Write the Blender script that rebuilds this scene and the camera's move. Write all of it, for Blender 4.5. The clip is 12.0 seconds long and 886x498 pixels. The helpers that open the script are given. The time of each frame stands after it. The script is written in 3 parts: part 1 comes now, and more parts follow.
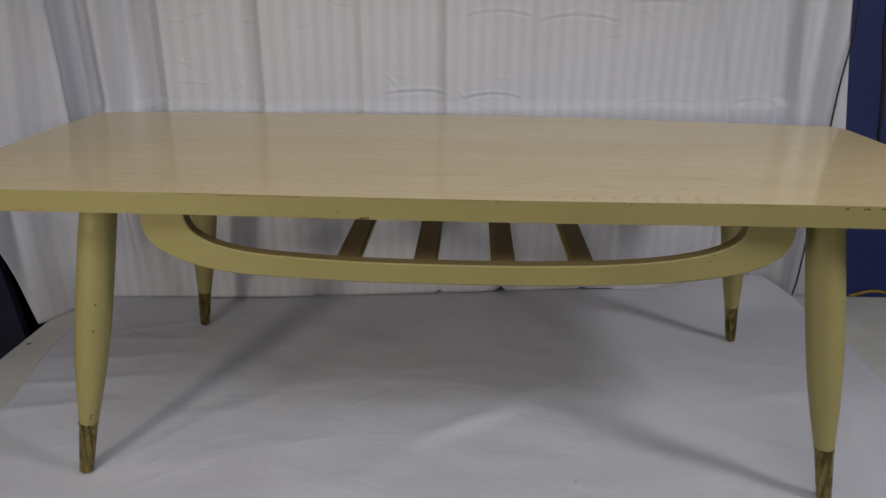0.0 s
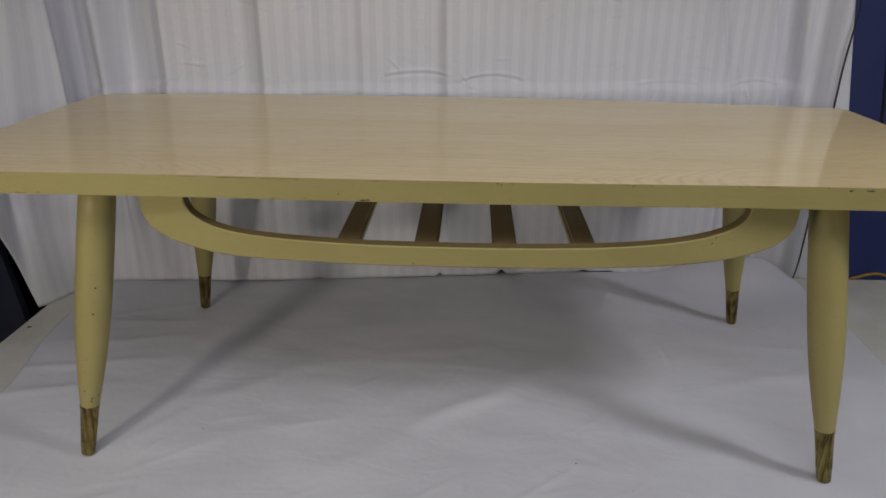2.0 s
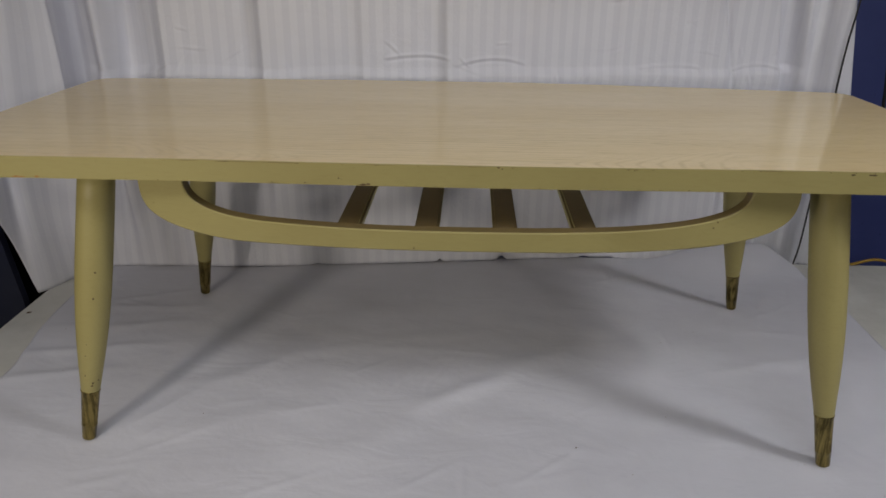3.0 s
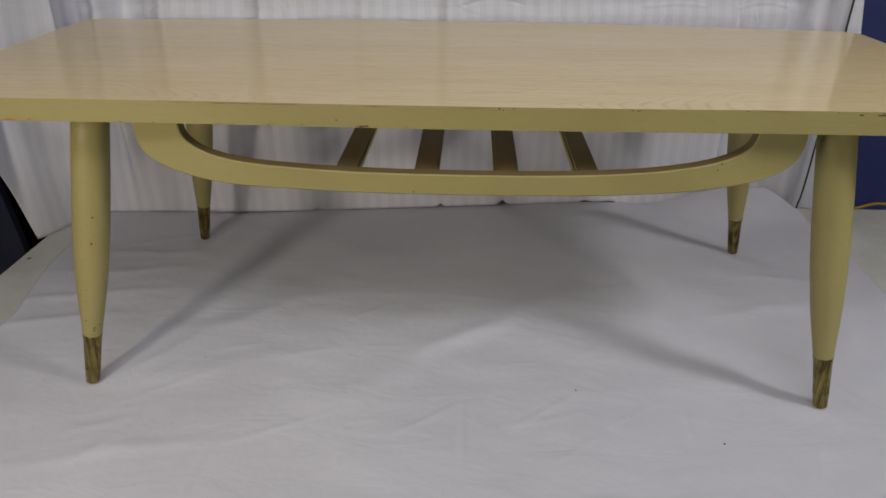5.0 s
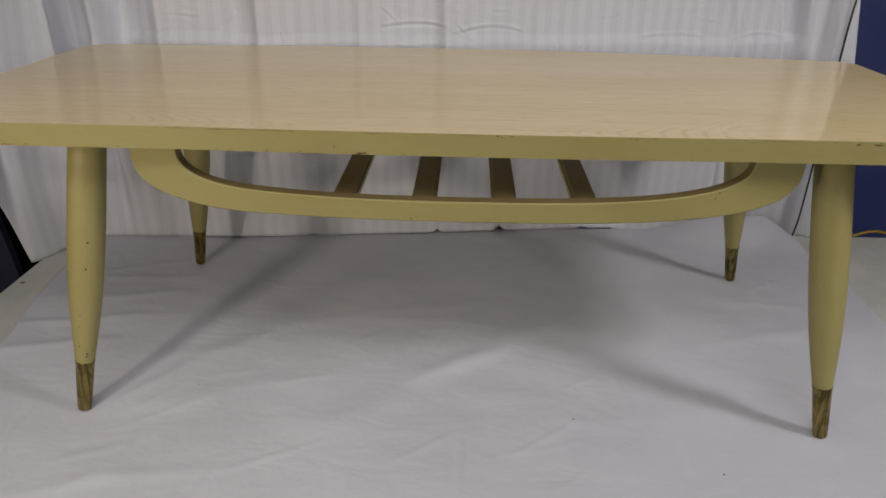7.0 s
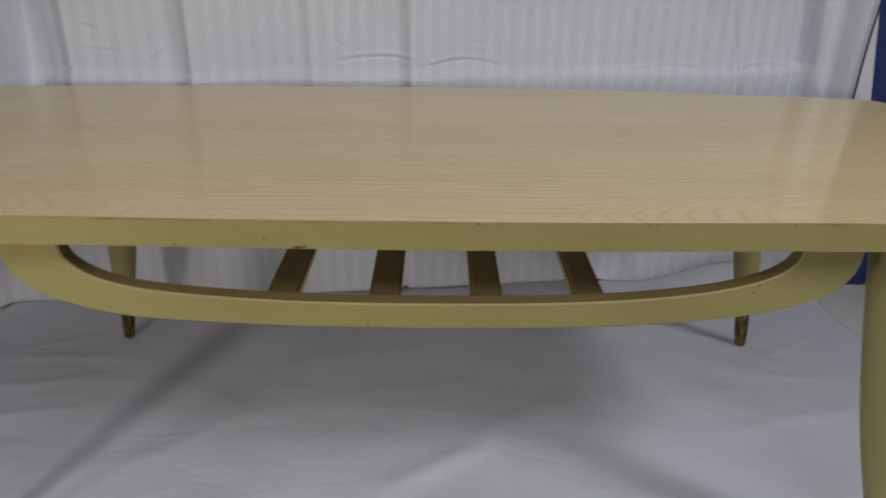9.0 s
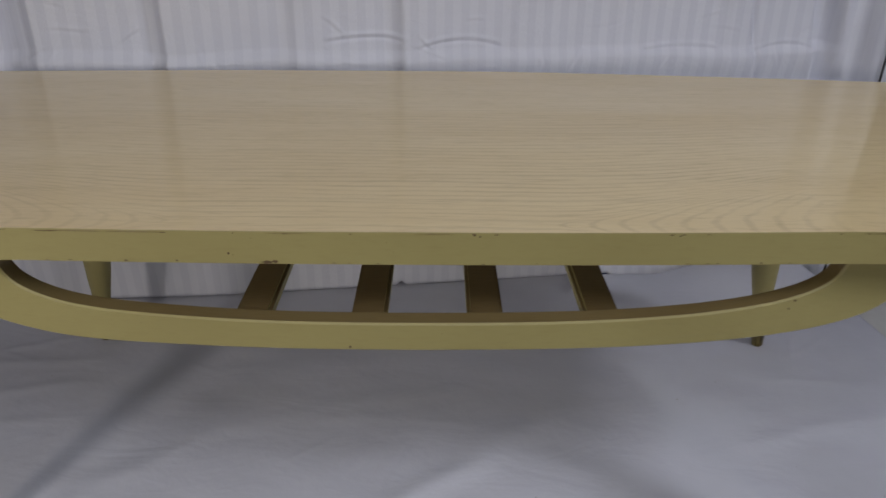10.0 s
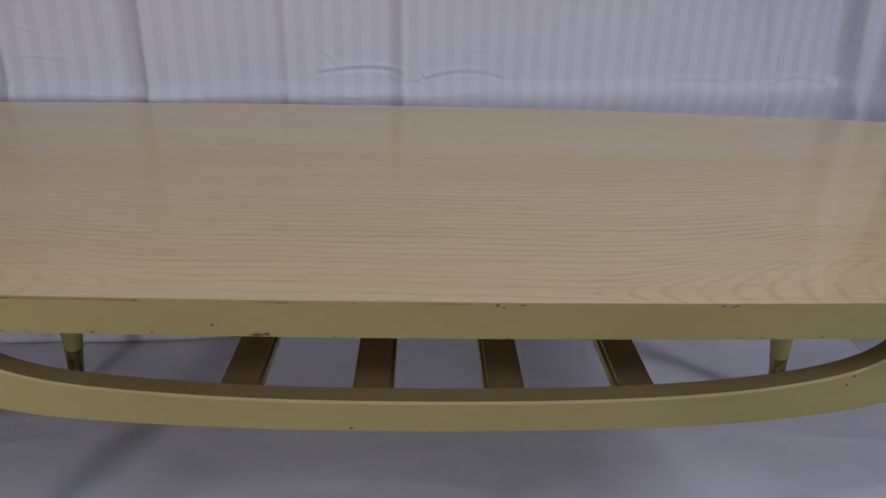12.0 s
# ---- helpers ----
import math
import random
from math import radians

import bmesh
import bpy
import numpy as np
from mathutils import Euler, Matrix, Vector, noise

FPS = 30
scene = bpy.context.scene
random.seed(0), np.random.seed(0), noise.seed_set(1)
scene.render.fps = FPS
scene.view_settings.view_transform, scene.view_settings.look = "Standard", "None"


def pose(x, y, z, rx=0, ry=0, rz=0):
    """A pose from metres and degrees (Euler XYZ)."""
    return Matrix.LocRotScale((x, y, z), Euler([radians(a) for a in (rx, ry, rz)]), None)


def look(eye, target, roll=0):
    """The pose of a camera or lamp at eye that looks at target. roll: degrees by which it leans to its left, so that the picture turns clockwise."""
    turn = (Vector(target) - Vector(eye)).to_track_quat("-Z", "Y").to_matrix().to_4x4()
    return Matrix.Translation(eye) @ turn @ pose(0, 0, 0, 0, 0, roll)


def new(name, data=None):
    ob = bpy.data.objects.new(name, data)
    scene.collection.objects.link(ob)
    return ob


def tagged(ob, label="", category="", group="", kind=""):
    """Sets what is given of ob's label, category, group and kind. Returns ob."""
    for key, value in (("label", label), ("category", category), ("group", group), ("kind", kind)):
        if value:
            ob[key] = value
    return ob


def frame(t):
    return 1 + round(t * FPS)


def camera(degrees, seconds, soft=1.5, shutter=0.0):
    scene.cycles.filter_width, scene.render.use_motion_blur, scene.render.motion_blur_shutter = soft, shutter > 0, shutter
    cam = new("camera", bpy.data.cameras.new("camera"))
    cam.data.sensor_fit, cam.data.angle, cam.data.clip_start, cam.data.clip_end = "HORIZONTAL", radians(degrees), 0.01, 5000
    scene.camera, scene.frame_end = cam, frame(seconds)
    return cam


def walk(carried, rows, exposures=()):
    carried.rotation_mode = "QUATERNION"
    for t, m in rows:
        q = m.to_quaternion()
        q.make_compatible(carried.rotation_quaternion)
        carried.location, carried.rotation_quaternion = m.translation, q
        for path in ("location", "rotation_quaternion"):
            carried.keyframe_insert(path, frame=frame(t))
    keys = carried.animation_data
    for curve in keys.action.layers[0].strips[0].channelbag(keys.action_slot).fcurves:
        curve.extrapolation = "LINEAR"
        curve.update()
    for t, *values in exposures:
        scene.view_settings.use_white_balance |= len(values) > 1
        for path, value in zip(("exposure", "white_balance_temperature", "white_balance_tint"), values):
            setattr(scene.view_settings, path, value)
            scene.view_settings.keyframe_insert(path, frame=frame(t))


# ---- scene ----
BASE = 0.75          # height of the work surface over the floor
cam = camera(61.76, 12.0, soft=1.6, shutter=0.5)
# seconds, x, y, height over the work surface, yaw, pitch, roll
ROWS = [
    (0.0, 0.0202, -1.0537, 0.6414, 2.326, -20.122, -0.499),
    (0.5, 0.0198, -1.0533, 0.6400, 2.310, -20.302, -0.516),
    (1.0, 0.0195, -1.0517, 0.6405, 2.305, -20.632, -0.479),
    (1.5, 0.0195, -1.0522, 0.6394, 2.331, -20.945, -0.484),
    (2.0, 0.0189, -1.0503, 0.6386, 2.310, -21.388, -0.466),
    (2.5, 0.0192, -1.0494, 0.6385, 2.334, -21.934, -0.454),
    (2.7, 0.0177, -1.0497, 0.6372, 2.274, -22.091, -0.514),
    (4.3, 0.0171, -1.0456, 0.6310, 2.290, -24.858, -0.387),
    (4.5, 0.0182, -1.0438, 0.6309, 2.306, -25.443, -0.332),
    (5.0, 0.0186, -1.0439, 0.6284, 2.293, -26.491, -0.322),
    (5.5, 0.0183, -1.0449, 0.6299, 2.277, -25.824, -0.476),
    (6.0, 0.0168, -1.0471, 0.6305, 2.068, -24.889, -0.597),
    (6.5, 0.0167, -1.0481, 0.6301, 2.058, -24.589, -0.602),
    (6.7, 0.0166, -1.0483, 0.6294, 2.081, -24.538, -0.637),
    (8.3, -0.0059, -0.8835, 0.6308, 2.147, -25.426, -1.109),
    (8.5, -0.0111, -0.8616, 0.6301, 2.389, -25.198, -1.322),
    (9.0, 0.0158, -0.8298, 0.6362, -0.210, -23.883, -0.664),
    (9.5, 0.0444, -0.8112, 0.6411, -1.718, -23.693, 0.152),
    (10.0, 0.0237, -0.7466, 0.6274, -0.185, -25.527, -0.397),
    (10.5, 0.0019, -0.6974, 0.6126, -1.324, -25.858, -0.831),
    (11.0, 0.0038, -0.6674, 0.6144, -0.808, -27.129, -0.951),
    (11.5, 0.0023, -0.6727, 0.6210, -1.236, -23.928, -1.197),
    (12.0, 0.0029, -0.6713, 0.6240, -1.143, -23.651, -1.184),
]
# seconds, stops, kelvin, tint: the camera's own brightening and its drift to a bluer white
TONES = [(0.0, -0.24, 6600, 11), (2.5, -0.17, 6700, 11), (4.5, -0.03, 6750, 11), (6.5, 0.03, 6950, 11), (8.5, -0.05, 6550, 11), (9.5, -0.18, 6250, 12), (10.5, -0.24, 6150, 16), (12.0, -0.35, 5950, 20)]
walk(cam, [(t, pose(x, y, BASE + z, 90 + pitch, roll, yaw)) for t, x, y, z, yaw, pitch, roll in ROWS], TONES)

# ---- light ----
world = bpy.data.worlds.new("room_air")
world.use_nodes = True
world.node_tree.nodes["Background"].inputs[0].default_value = (0.5, 0.55, 0.7, 1)
world.node_tree.nodes["Background"].inputs[1].default_value = 0.05
scene.world = world


def lamp(name, place, target, watts, size, colour, size_y=None, beam=180):
    data = bpy.data.lights.new(name, "AREA")
    data.energy, data.size, data.color = watts, size, colour
    if size_y:
        data.shape, data.size_y = "RECTANGLE", size_y
    else:
        data.shape = "DISK"
    data.spread = radians(beam)
    ob = new(name, data)
    ob.matrix_world = look(place, target)
    return ob


lamp("ceiling_light", (0.05, -1.42, 2.55), (0.05, -0.60, 0.9), 11.9, 1.4, (0.935, 0.96, 1.0), 0.7, 130)
lamp("work_light_left", (-0.75, -1.15, BASE + 0.62), (-0.15, -0.12, BASE + 0.10), 1.68, 0.13, (1.0, 0.92, 0.80), None, 105)
lamp("work_light_far_left", (-1.05, -1.00, BASE + 0.66), (0.0, 0.1, BASE + 0.30), 1.0, 0.14, (1.0, 0.90, 0.76))
lamp("work_light_right", (1.70, -2.35, BASE + 0.95), (0.1, 0.1, BASE + 0.25), 0.8, 0.10, (1.0, 0.95, 0.86), None, 60)
lamp("work_light_side", (1.45, -0.78, BASE + 1.25), (0.45, -0.05, BASE + 0.2), 2.25, 0.26, (0.985, 0.985, 1.0), None, 90)


# ---- materials ----
def nodes_of(name, rough=0.5, metal=0.0):
    m = bpy.data.materials.new(name)
    m.use_nodes = True
    nt = m.node_tree
    b = nt.nodes["Principled BSDF"]
    b.inputs["Roughness"].default_value, b.inputs["Metallic"].default_value = rough, metal
    return m, nt, b


def node(nt, kind, **values):
    n = nt.nodes.new(kind)
    for key, value in values.items():
        n.inputs[key].default_value = value
    return n


def coords(nt, scale=(1, 1, 1), space="Object"):
    tc = nt.nodes.new("ShaderNodeTexCoord")
    mp = nt.nodes.new("ShaderNodeMapping")
    mp.inputs["Scale"].default_value = scale
    nt.links.new(tc.outputs[space], mp.inputs["Vector"])
    return mp.outputs["Vector"]


def noise_of(nt, vec, scale, detail=4.0, rough=0.55, distortion=0.0):
    n = node(nt, "ShaderNodeTexNoise", Scale=scale, Detail=detail, Roughness=rough, Distortion=distortion)
    nt.links.new(vec, n.inputs["Vector"])
    return n.outputs["Fac"]


def ramp(nt, fac, stops):
    r = nt.nodes.new("ShaderNodeValToRGB")
    e = r.color_ramp.elements
    while len(e) < len(stops):
        e.new(0.5)
    for el, (at, col) in zip(e, stops):
        el.position, el.color = at, (*col, 1)
    nt.links.new(fac, r.inputs["Fac"])
    return r.outputs["Color"]


def mixed(nt, a, b, fac, blend="MIX"):
    m = nt.nodes.new("ShaderNodeMix")
    m.data_type, m.blend_type = "RGBA", blend
    for sock, val in ((m.inputs[6], a), (m.inputs[7], b), (m.inputs[0], fac)):
        if hasattr(val, "is_output"):
            nt.links.new(val, sock)
        else:
            sock.default_value = val if isinstance(val, float) else (*val, 1)
    return m.outputs[2]


def bumped(nt, bsdf, height, strength, distance):
    b = node(nt, "ShaderNodeBump", Strength=strength, Distance=distance)
    nt.links.new(height, b.inputs["Height"])
    nt.links.new(b.outputs["Normal"], bsdf.inputs["Normal"])


def calc(nt, operation, a, b=None):
    n = nt.nodes.new("ShaderNodeMath")
    n.operation = operation
    for sock, val in zip(n.inputs, (a, b)):
        if hasattr(val, "is_output"):
            nt.links.new(val, sock)
        elif val is not None:
            sock.default_value = val
    return n.outputs[0]


def grey(v):
    return (v, v, v)


def paint_material(name, base, dark, rough=0.42):
    """Old brushed enamel, a little uneven and soiled."""
    m, nt, b = nodes_of(name, rough)
    v = coords(nt)
    big = noise_of(nt, v, 7.0, 5.0)
    fine = noise_of(nt, coords(nt, (30, 160, 160)), 2.0, 3.0)
    c = mixed(nt, base, dark, ramp(nt, big, [(0.42, grey(0)), (0.75, grey(0.45))]))
    c = mixed(nt, c, dark, ramp(nt, fine, [(0.5, grey(0)), (0.85, grey(0.35))]))
    speck = noise_of(nt, v, 210.0, 2.0)
    c = mixed(nt, c, (0.10, 0.06, 0.02), ramp(nt, speck, [(0.76, grey(0)), (0.80, grey(0.7))]))
    nt.links.new(c, b.inputs["Base Color"])
    bumped(nt, b, fine, 0.12, 0.002)
    return m


PAINT = paint_material("cream_enamel", (0.318, 0.276, 0.106), (0.245, 0.202, 0.073), 0.5)
# soiled brown of the slat tops, darkened further for shade under the tabletop
SHADED_SLAT_PAINT = paint_material("shaded_brown_enamel", (0.145, 0.098, 0.040), (0.072, 0.046, 0.019), 0.35)


BROWN_PAINT = paint_material("mid_brown_enamel", (0.195, 0.142, 0.058), (0.125, 0.082, 0.031), 0.45)


def laminate_material():
    """Pale oak-print plastic laminate with long cathedral grain."""
    m, nt, b = nodes_of("oak_laminate", 0.2)
    v = coords(nt, (1.0, 1.0, 1.0))
    sep = nt.nodes.new("ShaderNodeSeparateXYZ")
    nt.links.new(v, sep.inputs[0])
    # growth rings: level lines that run straight over the middle and close into arches near the front corners
    sway = noise_of(nt, coords(nt, (1.6, 6.0, 1)), 1.0, 2.0, 0.5)
    jitter = noise_of(nt, coords(nt, (7.0, 60.0, 1)), 1.0, 2.0, 0.5)
    u = calc(nt, "ADD", calc(nt, "ADD", sep.outputs["Y"], 0.251), calc(nt, "MULTIPLY", calc(nt, "SUBTRACT", sway, 0.5), 0.036))
    w = calc(nt, "SUBTRACT", calc(nt, "ABSOLUTE", calc(nt, "ADD", sep.outputs["X"], 0.032)), 0.138)
    w = calc(nt, "MULTIPLY", calc(nt, "MINIMUM", calc(nt, "MAXIMUM", w, 0.0), 0.22), 0.42)
    f = calc(nt, "SUBTRACT", calc(nt, "MULTIPLY", u, u), calc(nt, "MULTIPLY", w, w))
    g = calc(nt, "MULTIPLY", calc(nt, "SIGN", f), calc(nt, "SQRT", calc(nt, "ABSOLUTE", f)))
    g = calc(nt, "ADD", g, calc(nt, "MULTIPLY", jitter, 0.009))
    rings = ramp(nt, calc(nt, "SINE", calc(nt, "MULTIPLY", g, 105.0 * math.tau)), [(0.42, grey(0.0)), (0.97, grey(1.0))])
    bands = noise_of(nt, coords(nt, (1.2, 22, 1)), 1.0, 3.0)
    pores = noise_of(nt, coords(nt, (40, 440, 1)), 1.0, 3.0, 0.6)
    streak = noise_of(nt, coords(nt, (2.2, 130, 1)), 1.0, 3.0, 0.6)
    blotch = noise_of(nt, coords(nt, (2, 9, 1)), 1.0, 3.0)
    c = mixed(nt, (0.85, 0.665, 0.355), (0.90, 0.73, 0.41), ramp(nt, blotch, [(0.35, grey(0)), (0.7, grey(1))]))
    where = ramp(nt, bands, [(0.32, grey(0.14)), (0.72, grey(0.37))])
    near = ramp(nt, calc(nt, "ADD", sep.outputs["Y"], 0.5), [(0.30, grey(1.25)), (0.60, grey(0.6))])
    where = mixed(nt, where, near, 1.0, "MULTIPLY")
    broken = ramp(nt, noise_of(nt, coords(nt, (9, 40, 1)), 1.0, 2.0), [(0.36, grey(0.35)), (0.62, grey(1.0))])
    where = mixed(nt, where, broken, 1.0, "MULTIPLY")
    ends = ramp(nt, calc(nt, "ABSOLUTE", sep.outputs["X"]), [(0.26, grey(1.0)), (0.40, grey(0.25))])
    where = mixed(nt, where, ends, 1.0, "MULTIPLY")
    c = mixed(nt, c, (0.47, 0.345, 0.19), mixed(nt, grey(0.0), rings, where))
    c = mixed(nt, c, (0.52, 0.39, 0.21), ramp(nt, streak, [(0.48, grey(0)), (0.75, grey(0.13))]))
    c = mixed(nt, c, (0.48, 0.35, 0.18), ramp(nt, pores, [(0.50, grey(0)), (0.76, grey(0.34))]))
    nt.links.new(c, b.inputs["Base Color"])
    r = ramp(nt, noise_of(nt, coords(nt), 14.0, 4.0), [(0.3, grey(0.08)), (0.8, grey(0.16))])
    nt.links.new(r, b.inputs["Roughness"])
    bumped(nt, b, pores, 0.05, 0.001)
    return m


LAMINATE = laminate_material()


def brass_material():
    m, nt, b = nodes_of("tarnished_brass", 0.34, 1.0)
    v = coords(nt)
    streaks = noise_of(nt, coords(nt, (1, 1, 0.07)), 190.0, 3.0, 0.6)
    patch = noise_of(nt, coords(nt, (1, 1, 0.5)), 70.0, 4.0, 0.6)
    c = mixed(nt, (0.36, 0.28, 0.10), (0.07, 0.056, 0.022), ramp(nt, streaks, [(0.42, grey(0.0)), (0.64, grey(0.9))]))
    c = mixed(nt, c, (0.035, 0.026, 0.012), ramp(nt, patch, [(0.48, grey(0)), (0.70, grey(0.7))]))
    nt.links.new(c, b.inputs["Base Color"])
    nt.links.new(ramp(nt, noise_of(nt, v, 90.0), [(0.3, grey(0.12)), (0.75, grey(0.30))]), b.inputs["Roughness"])
    bumped(nt, b, noise_of(nt, coords(nt, (1, 1, 14)), 30.0), 0.15, 0.001)
    return m


BRASS = brass_material()


def curtain_material():
    """White cotton sateen with woven upright stripes; U runs along the cloth in metres."""
    m, nt, b = nodes_of("striped_sateen", 0.62)
    uv = coords(nt, (1, 1, 1), "UV")
    wave = node(nt, "ShaderNodeTexWave", Scale=1.0, Distortion=0.0)
    wave.bands_direction = "X"
    mp = nt.nodes.new("ShaderNodeMapping")
    mp.inputs["Scale"].default_value = (12.0, 0, 0)
    nt.links.new(uv, mp.inputs["Vector"])
    nt.links.new(mp.outputs[0], wave.inputs["Vector"])
    stripe = ramp(nt, wave.outputs["Fac"], [(0.40, grey(0)), (0.60, grey(1))])
    soft = noise_of(nt, uv, 4.0, 4.0)
    c = mixed(nt, (0.735, 0.745, 0.81), (0.69, 0.70, 0.77), stripe)
    c = mixed(nt, c, (0.62, 0.62, 0.675), ramp(nt, soft, [(0.45, grey(0)), (0.8, grey(0.5))]))
    nt.links.new(c, b.inputs["Base Color"])
    nt.links.new(ramp(nt, stripe, [(0.0, grey(0.5)), (1.0, grey(0.75))]), b.inputs["Roughness"])
    weave = noise_of(nt, coords(nt, (900, 240, 1), "UV"), 1.0, 2.0)
    crumple = noise_of(nt, coords(nt, (0.6, 1, 1), "UV"), 30.0, 5.0, 0.62, 0.9)
    both = mixed(nt, weave, crumple, 0.8)
    bumped(nt, b, both, 0.42, 0.005)
    return m


CURTAIN = curtain_material()


def sheet_material():
    m, nt, b = nodes_of("white_cotton", 0.8)
    v = coords(nt)
    c = mixed(nt, (0.585, 0.595, 0.665), (0.50, 0.505, 0.57), ramp(nt, noise_of(nt, v, 5.0, 6.0, 0.6), [(0.42, grey(0)), (0.78, grey(0.7))]))
    speck = noise_of(nt, v, 120.0, 1.0)
    c = mixed(nt, c, (0.25, 0.21, 0.18), ramp(nt, speck, [(0.80, grey(0)), (0.84, grey(0.5))]))
    nt.links.new(c, b.inputs["Base Color"])
    tc = nt.nodes.new("ShaderNodeMapping")
    tc.inputs["Rotation"].default_value = (0, 0, radians(-28))
    tc.inputs["Scale"].default_value = (4.0, 8.0, 1)
    nt.links.new(v, tc.inputs["Vector"])
    crumple = mixed(nt, noise_of(nt, tc.outputs[0], 2.2, 5.0, 0.55, 0.8), noise_of(nt, v, 55.0, 4.0, 0.6), 0.22)
    # pressed hair creases
    tw = nt.nodes.new("ShaderNodeMapping")
    tw.inputs["Rotation"].default_value = (0, 0, radians(-40))
    tw.inputs["Scale"].default_value = (1.6, 5.0, 1)
    nt.links.new(v, tw.inputs["Vector"])
    hair = calc(nt, "ABSOLUTE", calc(nt, "SUBTRACT", noise_of(nt, tw.outputs[0], 2.6, 2.0, 0.5, 0.4), 0.5))
    hair = ramp(nt, hair, [(0.0, grey(1)), (0.022, grey(0))])
    spots = ramp(nt, noise_of(nt, v, 7.0, 2.0), [(0.50, grey(0)), (0.62, grey(0.5))])
    crumple = mixed(nt, crumple, mixed(nt, grey(0.0), hair, spots), 0.08, "ADD")
    bumped(nt, b, crumple, 0.24, 0.010)
    return m


SHEET = sheet_material()


def board_material(name, a, bcol, scale=9.0, rough=0.7):
    m, nt, b = nodes_of(name, rough)
    v = coords(nt)
    c = mixed(nt, a, bcol, ramp(nt, noise_of(nt, v, scale, 6.0, 0.65), [(0.4, grey(0)), (0.75, grey(1))]))
    c = mixed(nt, c, tuple(0.4 * x for x in a), ramp(nt, noise_of(nt, v, 75.0, 2.0), [(0.72, grey(0)), (0.8, grey(0.6))]))
    nt.links.new(c, b.inputs["Base Color"])
    bumped(nt, b, noise_of(nt, v, 120.0, 3.0), 0.15, 0.002)
    return m


BOARD = board_material("worn_white_board", (0.60, 0.60, 0.575), (0.48, 0.48, 0.45))
BLUE_WALL = board_material("blue_wall_paint", (0.055, 0.075, 0.26), (0.045, 0.062, 0.215), 3.0, 0.6)
# pale tone of the unseen room surfaces, raised for more bounced fill
PALE_BOUNCE = board_material("pale_bounce_paint", (0.74, 0.75, 0.79), (0.68, 0.69, 0.73), 3.0, 0.8)
CONCRETE = board_material("concrete", (0.22, 0.21, 0.20), (0.15, 0.15, 0.14), 3.0, 0.85)
# black of the rubber cable, also of the shadow gap in the curtain
RUBBER_AND_GAP_BLACK = board_material("rubber_and_gap_black", (0.012, 0.012, 0.014), (0.02, 0.02, 0.022), 20.0, 0.5)
YELLOW_RUBBER = board_material("yellow_rubber", (0.30, 0.18, 0.012), (0.24, 0.14, 0.010), 20.0, 0.45)
NAVY = board_material("navy_paint", (0.022, 0.026, 0.055), (0.035, 0.038, 0.055), 4.0, 0.5)
BLACK_BOARD = board_material("matt_black", (0.006, 0.006, 0.007), (0.009, 0.009, 0.010), 8.0, 0.9)
CHIPPED = board_material("bare_dark_wood", (0.07, 0.042, 0.02), (0.13, 0.08, 0.035), 90.0, 0.8)
RUST = board_material("worn_orange_wood", (0.30, 0.15, 0.04), (0.42, 0.27, 0.09), 60.0, 0.8)


# ---- mesh helpers ----
def mesh_object(name, bm, material, parent=None, smooth=False):
    me = bpy.data.meshes.new(name)
    bmesh.ops.recalc_face_normals(bm, faces=bm.faces)
    bm.to_mesh(me)
    bm.free()
    me.materials.append(material)
    for p in me.polygons:
        p.use_smooth = smooth
    ob = new(name, me)
    ob.parent = parent
    return ob


def part(name, bm, material, parent, label="", smooth=False):
    ob = mesh_object(name, bm, material, parent, smooth)
    if label:
        tagged(ob, label)
    return ob


def empty(name, place):
    ob = new(name)
    ob.location = place
    return ob


def box(x0, x1, y0, y1, z0, z1, bevel=0.0):
    bm = bmesh.new()
    bmesh.ops.create_cube(bm, size=1)
    for v in bm.verts:
        v.co = Vector(((x0 + x1) / 2 + v.co.x * (x1 - x0), (y0 + y1) / 2 + v.co.y * (y1 - y0), (z0 + z1) / 2 + v.co.z * (z1 - z0)))
    if bevel:
        bmesh.ops.bevel(bm, geom=bm.edges[:], offset=bevel, segments=2, affect="EDGES")
    return bm


def prism(outline, low, high, axis="z", bevel=0.0, segments=2):
    """A closed outline of (a, b) pairs carried from low to high along an axis."""
    bm = bmesh.new()
    place = {"z": lambda a, b, c: (a, b, c), "y": lambda a, b, c: (a, c, b), "x": lambda a, b, c: (c, a, b)}[axis]
    lo = [bm.verts.new(place(a, b, low)) for a, b in outline]
    hi = [bm.verts.new(place(a, b, high)) for a, b in outline]
    n = len(outline)
    ends = [bm.faces.new(lo), bm.faces.new(hi)]
    for i in range(n):
        bm.faces.new((lo[i], lo[(i + 1) % n], hi[(i + 1) % n], hi[i]))
    if bevel:
        rim = list({e for f in ends for e in f.edges})
        bmesh.ops.bevel(bm, geom=rim, offset=bevel, segments=segments, affect="EDGES")
    return bm


def lathe(profile, foot, top, sides=40):
    """A turned post: (distance along, radius) pairs round the axis from foot to top."""
    bm = bmesh.new()
    foot, top = Vector(foot), Vector(top)
    way = (top - foot).normalized()
    a = way.orthogonal().normalized()
    b = way.cross(a)
    rings = []
    for s, r in profile:
        rings.append([bm.verts.new(foot + way * s + r * (math.cos(k * math.tau / sides) * a + math.sin(k * math.tau / sides) * b)) for k in range(sides)])
    for lo, hi in zip(rings, rings[1:]):
        for k in range(sides):
            bm.faces.new((lo[k], lo[(k + 1) % sides], hi[(k + 1) % sides], hi[k]))
    bm.faces.new(rings[0])
    bm.faces.new(rings[-1])
    return bm


